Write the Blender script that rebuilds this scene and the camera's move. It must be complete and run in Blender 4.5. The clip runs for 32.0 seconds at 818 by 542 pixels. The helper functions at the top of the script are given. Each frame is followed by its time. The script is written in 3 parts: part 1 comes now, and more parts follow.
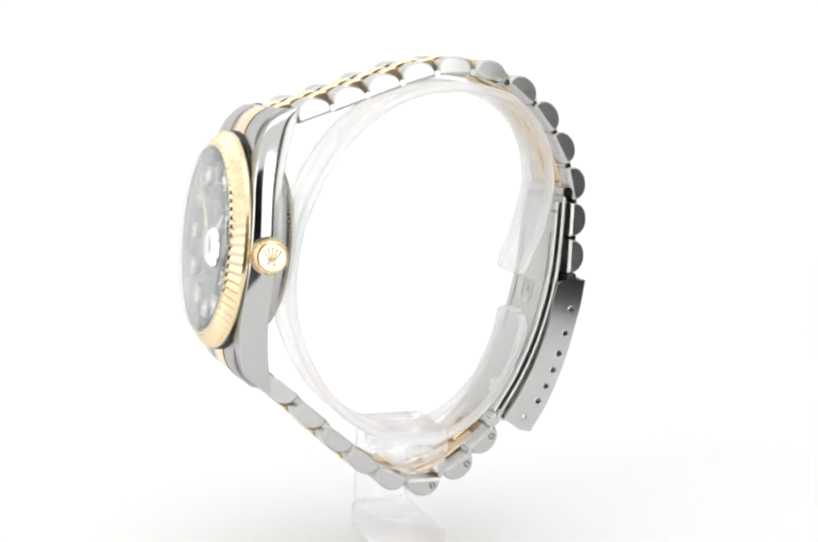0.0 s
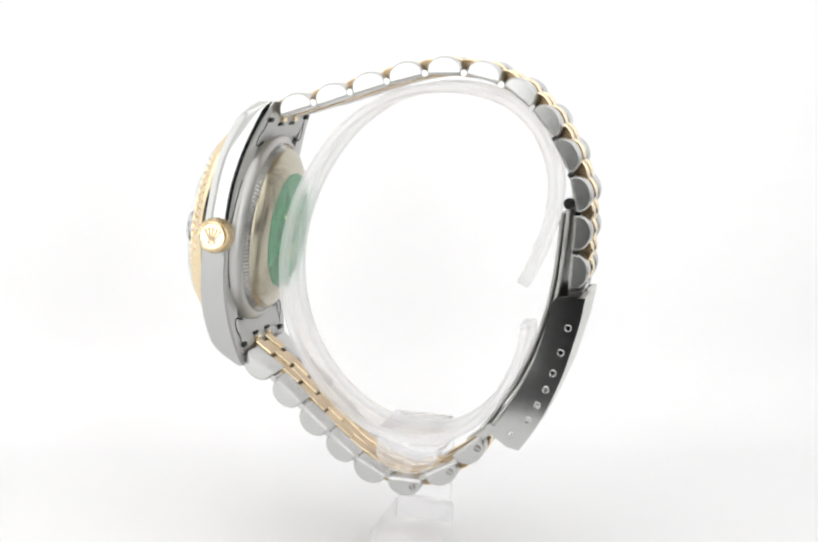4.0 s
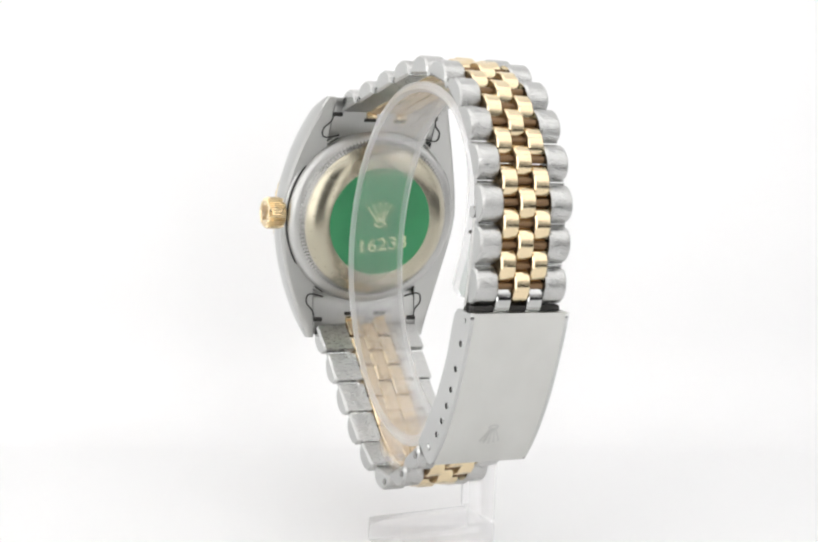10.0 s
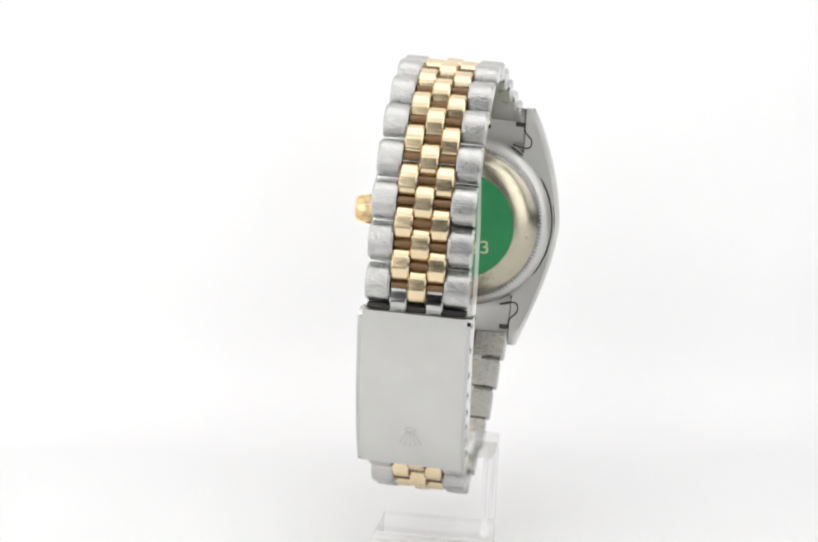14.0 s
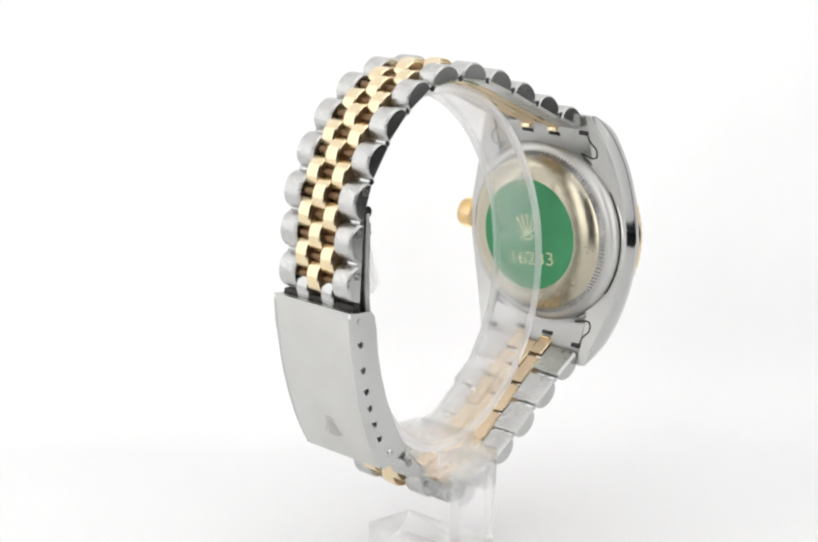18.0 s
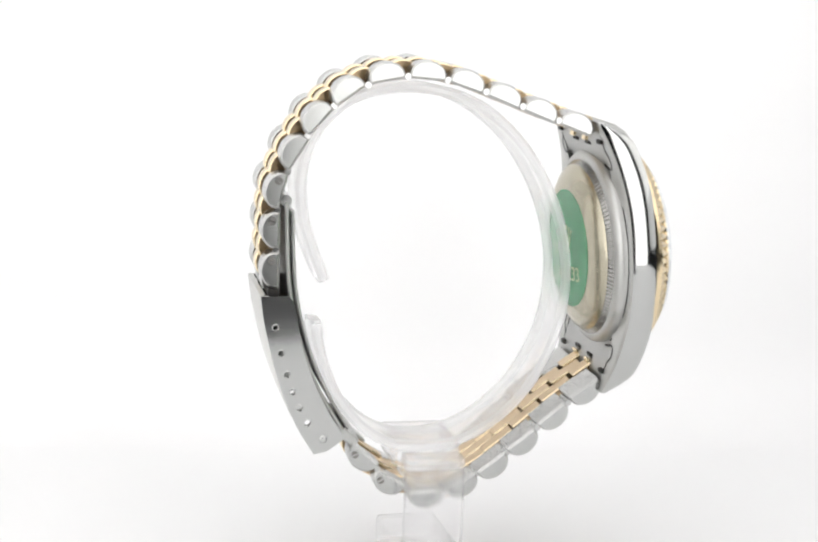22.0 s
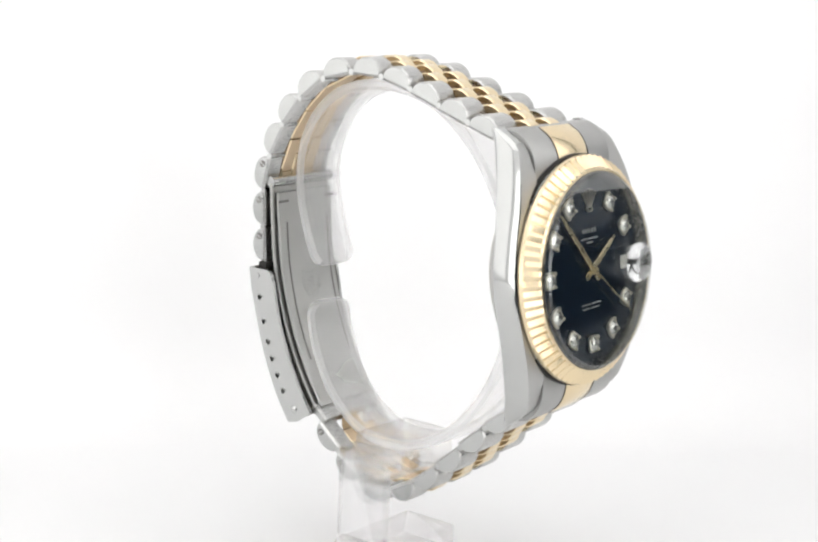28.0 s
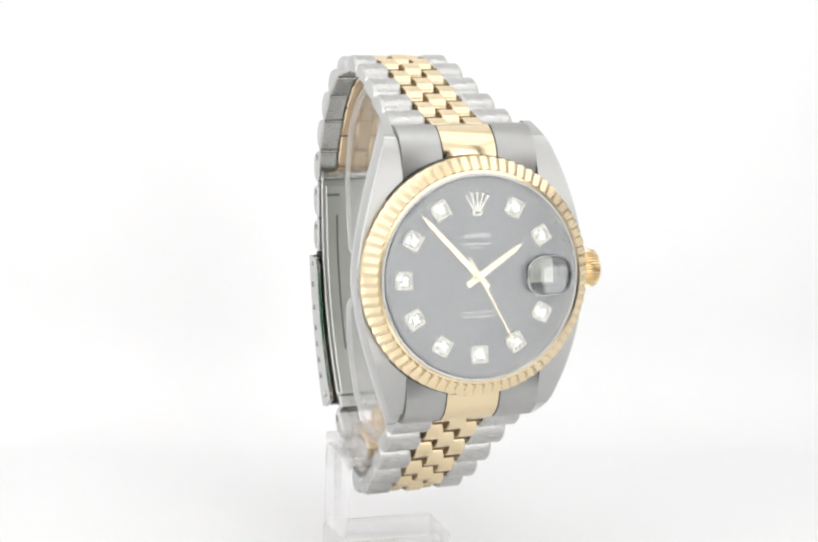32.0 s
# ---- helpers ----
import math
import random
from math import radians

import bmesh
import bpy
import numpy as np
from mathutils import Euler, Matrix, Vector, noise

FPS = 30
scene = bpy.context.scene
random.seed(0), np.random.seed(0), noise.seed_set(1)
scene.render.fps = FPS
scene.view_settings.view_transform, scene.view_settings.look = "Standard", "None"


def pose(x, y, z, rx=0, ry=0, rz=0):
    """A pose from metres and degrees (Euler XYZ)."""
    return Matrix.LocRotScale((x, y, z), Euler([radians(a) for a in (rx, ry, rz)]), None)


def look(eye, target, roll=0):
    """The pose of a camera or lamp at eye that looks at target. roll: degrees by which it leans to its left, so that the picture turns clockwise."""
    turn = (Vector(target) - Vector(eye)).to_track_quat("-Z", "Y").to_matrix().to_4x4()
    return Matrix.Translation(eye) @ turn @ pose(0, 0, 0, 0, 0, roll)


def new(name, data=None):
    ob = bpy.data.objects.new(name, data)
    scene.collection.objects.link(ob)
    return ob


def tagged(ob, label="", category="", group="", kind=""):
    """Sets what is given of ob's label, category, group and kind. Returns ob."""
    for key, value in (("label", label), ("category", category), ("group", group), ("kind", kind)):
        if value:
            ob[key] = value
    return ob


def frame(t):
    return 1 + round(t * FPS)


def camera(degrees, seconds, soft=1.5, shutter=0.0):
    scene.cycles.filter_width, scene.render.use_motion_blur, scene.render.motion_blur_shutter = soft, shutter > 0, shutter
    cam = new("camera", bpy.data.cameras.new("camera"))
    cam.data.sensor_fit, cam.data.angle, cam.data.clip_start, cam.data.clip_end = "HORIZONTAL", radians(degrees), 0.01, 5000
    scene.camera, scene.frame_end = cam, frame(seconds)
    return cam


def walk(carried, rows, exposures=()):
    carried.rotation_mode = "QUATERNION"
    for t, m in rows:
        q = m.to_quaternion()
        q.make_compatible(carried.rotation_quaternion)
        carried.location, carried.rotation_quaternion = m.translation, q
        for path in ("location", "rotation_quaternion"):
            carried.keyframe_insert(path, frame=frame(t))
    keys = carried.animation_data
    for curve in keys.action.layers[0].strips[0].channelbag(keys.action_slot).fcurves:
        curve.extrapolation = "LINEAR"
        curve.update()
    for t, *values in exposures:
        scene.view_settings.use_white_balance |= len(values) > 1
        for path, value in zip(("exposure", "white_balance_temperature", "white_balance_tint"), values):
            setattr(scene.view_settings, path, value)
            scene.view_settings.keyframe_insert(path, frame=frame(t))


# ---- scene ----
# A two-tone wristwatch turns on a clear display stand inside a white photo tent.
U = 0.0011          # one model millimetre in metres
D = 222 * U         # camera to the turning axis
FLOOR = -48.4       # floor below the watch's own origin, model mm
EYE = Vector((0, -D, (35.62 - FLOOR) * U))
yaw, tilt = radians(-0.466), radians(10.04)
ahead = Vector((math.cos(tilt) * math.sin(yaw), math.cos(tilt) * math.cos(yaw), -math.sin(tilt)))
cam = camera(31.15, 32.0, soft=2.3)
walk(cam, [(0, look(EYE, EYE + ahead, 2.43)), (32, look(EYE, EYE + ahead, 2.43))], [(0, 0.35), (1.5, 0.35), (3, 0.23), (32, 0.22)])


def turn(t):
    """Turn of the display about the upright axis at t seconds, degrees."""
    knots = (0, 4.5, 8, 12, 16.5, 21, 26.5, 32)
    drift = (0, -0.72, -0.71, -0.81, -0.43, -0.44, -1.25, 0)
    return -8.529 * t + float(np.interp(t, knots, drift))


# the watch's frame on the turning axis: x out of the dial, y to the crown, z up
WATCH_AXES = Matrix(((-0.92657, 0.37591, -0.01303), (-0.37613, -0.92601, 0.03210), (0.0, 0.03464, 0.99940))).to_4x4()
WATCH_POSE = Matrix.Translation((-1.102 * U, 2.715 * U, -FLOOR * U)) @ WATCH_AXES
STAND_POSE = Matrix.Translation((-1.102 * U, 2.715 * U, -FLOOR * U)) @ pose(0, 0, 0, 0, 0, -157.9)

# ---- light: a tent lit from above, the sides and both front flaps, plus a fill behind the back paper ----
world = bpy.data.worlds.new("world")
scene.world = world
world.use_nodes = True
world.node_tree.nodes["Background"].inputs[0].default_value = (0.9, 0.95, 1.0, 1)
world.node_tree.nodes["Background"].inputs[1].default_value = 0.03


def area_lamp(name, eye, target, sx, sy, watts, colour=(1.0, 0.992, 0.975)):
    data = bpy.data.lights.new(name, "AREA")
    data.shape, data.size, data.size_y, data.energy, data.color = "RECTANGLE", sx, sy, watts, colour
    ob = new(name, data)
    ob.matrix_world = look(eye, target)
    return ob


area_lamp("tent_lamp_top", (0, -0.08, 0.412), (0, -0.08, 0), 0.60, 0.27, 0.40)
for side in (-1, 1):
    z, high, watts = (0.27, 0.22, 0.10) if side > 0 else (0.20, 0.36, 0.13)
    area_lamp("tent_lamp_side", (side * 0.302, -0.08, z), (0, -0.08, z), 0.24, high, watts)
    area_lamp("tent_lamp_front", (side * 0.15, -0.218, 0.13), (side * 0.15, 0, 0.13), 0.17, 0.25, 0.18)
# Unseen fill lamp, added to brighten the middle of the back paper.
area_lamp("tent_lamp_behind", (0, 0.175, 0.06), (0, 0.05, 0.06), 0.18, 0.11, 1.75)

# ---- materials ----


def material(name, colour, rough=0.5, metal=0.0, grain=0.0, grain_scale=(900, 900, 900), stain=0.0, stain_scale=60, bump=0.0):
    """A principled surface with fine grain and broad stains in roughness and colour."""
    m = bpy.data.materials.new(name)
    m.use_nodes = True
    nt = m.node_tree
    b = nt.nodes["Principled BSDF"]
    b.inputs["Base Color"].default_value = (*colour, 1)
    b.inputs["Roughness"].default_value = rough
    b.inputs["Metallic"].default_value = metal
    co = nt.nodes.new("ShaderNodeTexCoord")
    if grain or bump:
        mp = nt.nodes.new("ShaderNodeMapping")
        mp.inputs["Scale"].default_value = grain_scale
        n = nt.nodes.new("ShaderNodeTexNoise")
        n.inputs["Scale"].default_value = 1.0
        n.inputs["Detail"].default_value = 4
        nt.links.new(co.outputs["Object"], mp.inputs[0])
        nt.links.new(mp.outputs[0], n.inputs["Vector"])
        r = nt.nodes.new("ShaderNodeMapRange")
        r.inputs["To Min"].default_value = max(0.01, rough - grain)
        r.inputs["To Max"].default_value = rough + grain
        nt.links.new(n.outputs["Fac"], r.inputs["Value"])
        nt.links.new(r.outputs[0], b.inputs["Roughness"])
        if bump:
            bp = nt.nodes.new("ShaderNodeBump")
            bp.inputs["Strength"].default_value = bump
            bp.inputs["Distance"].default_value = 0.0001
            nt.links.new(n.outputs["Fac"], bp.inputs["Height"])
            nt.links.new(bp.outputs[0], b.inputs["Normal"])
    if stain:
        n2 = nt.nodes.new("ShaderNodeTexNoise")
        n2.inputs["Scale"].default_value = stain_scale
        n2.inputs["Detail"].default_value = 3
        nt.links.new(co.outputs["Object"], n2.inputs["Vector"])
        mx = nt.nodes.new("ShaderNodeMix")
        mx.data_type = "RGBA"
        mx.inputs["A"].default_value = (*[c * (1 - stain) for c in colour], 1)
        mx.inputs["B"].default_value = (*[min(1, c * (1 + stain)) for c in colour], 1)
        nt.links.new(n2.outputs["Fac"], mx.inputs["Factor"])
        nt.links.new(mx.outputs["Result"], b.inputs["Base Color"])
    return m


def clear(name, colour, gloss_rough=0.02, ior=1.49):
    """Clear solid plastic or glass."""
    m = bpy.data.materials.new(name)
    m.use_nodes = True
    b = m.node_tree.nodes["Principled BSDF"]
    b.inputs["Base Color"].default_value = (*colour, 1)
    b.inputs["Roughness"].default_value = gloss_rough
    b.inputs["Transmission Weight"].default_value = 1.0
    b.inputs["IOR"].default_value = ior
    return m


def acrylic(name, bend, haze):
    """Clear plastic: part of the light goes straight on, part is bent and mirrored, a little is scattered."""
    m = bpy.data.materials.new(name)
    m.use_nodes = True
    nt = m.node_tree
    nt.nodes.remove(nt.nodes["Principled BSDF"])
    t, g, d, d2, both, mx, mx2 = (nt.nodes.new(k) for k in ("ShaderNodeBsdfTransparent", "ShaderNodeBsdfGlass", "ShaderNodeBsdfDiffuse", "ShaderNodeBsdfTranslucent",
                                                     "ShaderNodeMixShader", "ShaderNodeMixShader", "ShaderNodeMixShader"))
    t.inputs[0].default_value = (0.985, 0.985, 0.988, 1)
    g.inputs["Roughness"].default_value = 0.02
    g.inputs["IOR"].default_value = 1.49
    d.inputs[0].default_value = d2.inputs[0].default_value = (1.0, 1.0, 1.0, 1)
    nt.links.new(d.outputs[0], both.inputs[1])
    nt.links.new(d2.outputs[0], both.inputs[2])
    mx.inputs[0].default_value, mx2.inputs[0].default_value = bend, haze
    nt.links.new(t.outputs[0], mx.inputs[1])
    nt.links.new(g.outputs[0], mx.inputs[2])
    nt.links.new(mx.outputs[0], mx2.inputs[1])
    nt.links.new(both.outputs[0], mx2.inputs[2])
    nt.links.new(mx2.outputs[0], nt.nodes["Material Output"].inputs[0])
    return m


def sheet_glass(name):
    """A thin clear pane: see-through, with a mirror gloss that rises at grazing angles."""
    m = bpy.data.materials.new(name)
    m.use_nodes = True
    nt = m.node_tree
    nt.nodes.remove(nt.nodes["Principled BSDF"])
    t, g, lw, pw, ad, mx = (nt.nodes.new(k) for k in ("ShaderNodeBsdfTransparent", "ShaderNodeBsdfGlossy", "ShaderNodeLayerWeight", "ShaderNodeMath", "ShaderNodeMath", "ShaderNodeMixShader"))
    t.inputs[0].default_value = (0.98, 0.99, 0.99, 1)
    g.inputs["Roughness"].default_value = 0.01
    lw.inputs["Blend"].default_value = 0.5
    pw.operation, ad.operation = "POWER", "MULTIPLY_ADD"
    pw.inputs[1].default_value = 4.5
    ad.inputs[1].default_value, ad.inputs[2].default_value = 0.85, 0.125
    nt.links.new(lw.outputs["Facing"], pw.inputs[0])
    nt.links.new(pw.outputs[0], ad.inputs[0])
    nt.links.new(ad.outputs[0], mx.inputs[0])
    nt.links.new(t.outputs[0], mx.inputs[1])
    nt.links.new(g.outputs[0], mx.inputs[2])
    nt.links.new(mx.outputs[0], nt.nodes["Material Output"].inputs[0])
    return m


def fabric(name, through_share):
    """White diffusing paper that lets part of the light behind it through."""
    m = material(name, (0.888, 0.888, 0.893), 0.7, 0, 0.1, (400, 400, 400), 0.01, 15)
    nt = m.node_tree
    t, mx = nt.nodes.new("ShaderNodeBsdfTranslucent"), nt.nodes.new("ShaderNodeMixShader")
    t.inputs[0].default_value = (0.92, 0.92, 0.92, 1)
    mx.inputs[0].default_value = through_share
    nt.links.new(nt.nodes["Principled BSDF"].outputs[0], mx.inputs[1])
    nt.links.new(t.outputs[0], mx.inputs[2])
    nt.links.new(mx.outputs[0], nt.nodes["Material Output"].inputs[0])
    return m


STEEL = material("brushed_steel", (0.52, 0.52, 0.51), 0.28, 1, 0.08, (12000, 800, 12000), 0.05, 260, 0.2)
STEEL_ACROSS = material("brushed_steel_clasp", (0.60, 0.60, 0.575), 0.32, 1, 0.09, (12000, 12000, 500), 0.09, 130, 0.2)
END_STEEL = material("brushed_end_steel", (0.43, 0.43, 0.42), 0.36, 1, 0.1, (700, 12000, 12000), 0.06, 300, 0.2)
CASE_TOP = material("brushed_case_steel", (0.47, 0.47, 0.46), 0.38, 1, 0.08, (9000, 9000, 700), 0.06, 260, 0.2)
SATIN = material("satin_steel", (0.53, 0.53, 0.515), 0.40, 1, 0.1, (12000, 12000, 700), 0.08, 160, 0.15)
RING_STEEL = material("dull_ring_steel", (0.42, 0.415, 0.40), 0.26, 1, 0.06, (2500, 2500, 2500), 0.05, 150)
POLISH = material("polished_steel", (0.52, 0.525, 0.515), 0.10, 1, 0.04, (1500, 1500, 1500), 0.04, 200)
GOLD = material("yellow_gold", (0.82, 0.68, 0.45), 0.17, 1, 0.06, (1500, 1500, 1500), 0.05, 200)
LINK_SIDE = material("satin_polished_steel", (0.49, 0.495, 0.485), 0.17, 1, 0.06, (2500, 2500, 2500), 0.06, 300)
GOLD_INNER = material("unpolished_gold", (0.66, 0.53, 0.37), 0.5, 1, 0.08, (5000, 2500, 5000), 0.1, 350)
# Darker copy of the gold, with the gaps' shade put into its colour.
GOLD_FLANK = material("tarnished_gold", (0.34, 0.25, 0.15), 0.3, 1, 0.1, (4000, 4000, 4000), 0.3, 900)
MARKER = material("white_gold", (0.74, 0.70, 0.60), 0.34, 1, 0.05)
GOLD_PALE = material("pale_gold_plate", (0.92, 0.79, 0.52), 0.28, 1, 0.05, (1500, 1500, 1500), 0.04, 200)
DARK = material("shadowed_steel", (0.25, 0.24, 0.23), 0.35, 1, 0.05)
DIAL = material("black_lacquer_dial", (0.008, 0.017, 0.032), 0.04, 0, 0.0, (2500, 2500, 2500), 0.08, 60)
DIAMOND = material("cut_diamond", (0.90, 0.88, 0.83), 0.06, 0.85, 0.04, (6000, 6000, 6000))
PRINT = material("silver_print", (0.42, 0.42, 0.40), 0.4, 0.3, 0.05)
DATE = material("cream_date_disc", (0.78, 0.75, 0.68), 0.5, 0, 0.05)
STICKER = material("green_foil_sticker", (0.035, 0.24, 0.095), 0.16, 0.25, 0.08, (2500, 2500, 2500), 0.15, 250)
STICKER_PRINT = material("gold_foil_print", (0.55, 0.58, 0.36), 0.3, 0.5, 0.05)
ACRYLIC = acrylic("clear_acrylic", 0.36, 0.015)
ACRYLIC_SHEET = acrylic("thin_clear_acrylic", 0.24, 0.10)
# White scatter on the edges stands in for lamp light caught in the plastic.
ACRYLIC_EDGE = acrylic("polished_acrylic_edge", 0.24, 0.34)
# Warm tint puts the bracelet's gold reflection into the steel's colour.
WARM_STEEL = material("champagne_steel", (0.47, 0.435, 0.34), 0.25, 1, 0.08, (1500, 1500, 1500), 0.07, 500)
CRYSTAL = sheet_glass("watch_crystal")
LENS = clear("magnifier_glass", (0.97, 0.98, 0.98), 0.01, 1.5)
WHITE = material("white_tent_fabric", (0.92, 0.92, 0.925), 0.7, 0, 0.1, (400, 400, 400), 0.01, 15)
SWEEP = fabric("white_diffusing_paper", 0.08)
# Dark brown core colour stands in for shade between the links.
LINK_GAP_SHADE = material("tarnished_link_core", (0.20, 0.125, 0.07), 0.4, 0.9, 0.1)
SEAM = material("dark_seam", (0.03, 0.028, 0.026), 0.6, 0.3, 0.1)
BLACK = material("black_tent_mouth", (0.012, 0.012, 0.013), 0.8, 0, 0.1, (400, 400, 400), 0.1, 15)
TABLE = material("dark_grey_table", (0.09, 0.09, 0.092), 0.6, 0, 0.1, (400, 400, 400), 0.15, 25)

# ---- building helpers, in model millimetres ----


def part(name, bm, mats, parent, label="", m=None, angle=35):
    """Link a bmesh, drawn in model mm, as one mesh object under parent at pose m (also in mm)."""
    bmesh.ops.scale(bm, vec=(U, U, U), verts=bm.verts)
    bmesh.ops.recalc_face_normals(bm, faces=bm.faces)
    me = bpy.data.meshes.new(name)
    bm.to_mesh(me)
    bm.free()
    for s in (mats if isinstance(mats, (list, tuple)) else [mats]):
        me.materials.append(s)
    me.polygons.foreach_set("use_smooth", [True] * len(me.polygons))
    me.set_sharp_from_angle(angle=radians(angle))
    return place(name, me, parent, label, m)


def place(name, me, parent, label="", m=None):
    ob = new(name, me)
    if parent:
        ob.parent = parent
    if m is not None:
        ob.matrix_basis = Matrix.Translation(m.translation * U) @ m.to_3x3().to_4x4()
    return tagged(ob, label) if label else ob


def rings(loops, close=True, caps=True, mat_cap=0, bm=None):
    """Skin through rings of points; caps close the two ends."""
    bm = bm or bmesh.new()
    vs = [[bm.verts.new(p) for p in lp] for lp in loops]
    n = len(vs[0])
    for a, b in zip(vs, vs[1:]):
        for i in range(n if close else n - 1):
            j = (i + 1) % n
            bm.faces.new((a[i], a[j], b[j], b[i]))
    if caps:
        for r in (vs[0], vs[-1]):
            bm.faces.new(r).material_index = mat_cap
    return bm


def prism(outline, y0, y1, c=0.2, mat_cap=0, bm=None):
    """An outline in (x, z) drawn out along y, its ends eased by c."""
    cx = sum(p[0] for p in outline) / len(outline)
    cz = sum(p[1] for p in outline) / len(outline)
    w = max(p[0] for p in outline) - min(p[0] for p in outline)
    h = max(p[1] for p in outline) - min(p[1] for p in outline)
    kx, kz = 1 - 2 * c / w, 1 - 2 * c / h

    def lp(y, sx, sz):
        return [(cx + (x - cx) * sx, y, cz + (z - cz) * sz) for x, z in outline]
    return rings([lp(y0, kx, kz), lp(y0 + c, 1, 1), lp(y1 - c, 1, 1), lp(y1, kx, kz)], mat_cap=mat_cap, bm=bm)


def lathe(profile, n=64, bm=None):
    """A profile of (radius, out) turned about the x axis (out of the dial)."""
    bm = bm or bmesh.new()
    vs = [[bm.verts.new((o, r * math.sin(2 * math.pi * k / n), r * math.cos(2 * math.pi * k / n))) for k in range(n)] for r, o in profile]
    for a, b in zip(vs, vs[1:]):
        for i in range(n):
            j = (i + 1) % n
            bm.faces.new((a[i], a[j], b[j], b[i]))
    bm.faces.new(vs[0])
    bm.faces.new(vs[-1])
    return bm


def box(x0, x1, y0, y1, z0, z1, bevel=0.1, bm=None):
    bm = bm or bmesh.new()
    g = bmesh.ops.create_cube(bm, size=1)["verts"]
    bmesh.ops.scale(bm, vec=(x1 - x0, y1 - y0, z1 - z0), verts=g)
    bmesh.ops.translate(bm, vec=((x0 + x1) / 2, (y0 + y1) / 2, (z0 + z1) / 2), verts=g)
    if bevel:
        es = list({e for v in g for e in v.link_edges})
        bmesh.ops.bevel(bm, geom=es, offset=bevel, segments=2, affect="EDGES", profile=0.5)
    return bm


def catmull(pts, per=6):
    """A smooth open path through points."""
    p = [np.array(q, float) for q in pts]
    p = [2 * p[0] - p[1]] + p + [2 * p[-1] - p[-2]]
    out = []
    for i in range(1, len(p) - 2):
        for k in range(per):
            s = k / per
            out.append(0.5 * ((2 * p[i]) + (p[i + 1] - p[i - 1]) * s + (2 * p[i - 1] - 5 * p[i] + 4 * p[i + 1] - p[i + 2]) * s * s + (3 * p[i] - p[i - 1] - 3 * p[i + 1] + p[i + 2]) * s ** 3))
    return out + [p[-2]]


def strip(path, half, thick, ease=0.2, y=0.0, bm=None, tip=0.0, mat_edge=0):
    """A bent flat bar: path in (x, z), its cross-section an eased rectangle of width 2*half."""
    loops = []
    for i, q in enumerate(path):
        d = path[min(i + 1, len(path) - 1)] - path[max(i - 1, 0)]
        d = d / np.hypot(*d)
        nx, nz = -d[1], d[0]
        h, k, e = half, thick / 2, min(ease, thick / 2.2)
        if tip:
            run = min(sum(np.hypot(*(path[j + 1] - path[j])) for j in range(i)), sum(np.hypot(*(path[j + 1] - path[j])) for j in range(i, len(path) - 1)))
            s = max(0.0, 1 - run / tip)
            h = half - tip + tip * math.sqrt(max(0.0, 1 - s * s)) if s else half
        sec = [(-h + e, -k), (h - e, -k), (h, -k + e), (h, k - e), (h - e, k), (-h + e, k), (-h, k - e), (-h, -k + e)]
        loops.append([(q[0] + nx * o, y + w, q[1] + nz * o) for w, o in sec])
    bm = rings(loops, bm=bm, mat_cap=mat_edge)
    if mat_edge:
        bm.normal_update()
        for f in bm.faces:
            if abs(f.normal.y) > 0.5:
                f.material_index = mat_edge
    return bm


def row_pose(x, z, deg, y=0.0, lift=0.0, mid=-0.25):
    """A link's pose: x along the strap, y across, z outward."""
    a = radians(deg)
    ax, az = math.cos(a), math.sin(a)
    return Matrix(((ax, 0, -az, x - az * lift), (0, 1, 0, y + mid), (az, 0, ax, z + ax * lift), (0, 0, 0, 1)))


# ---- the tent ----


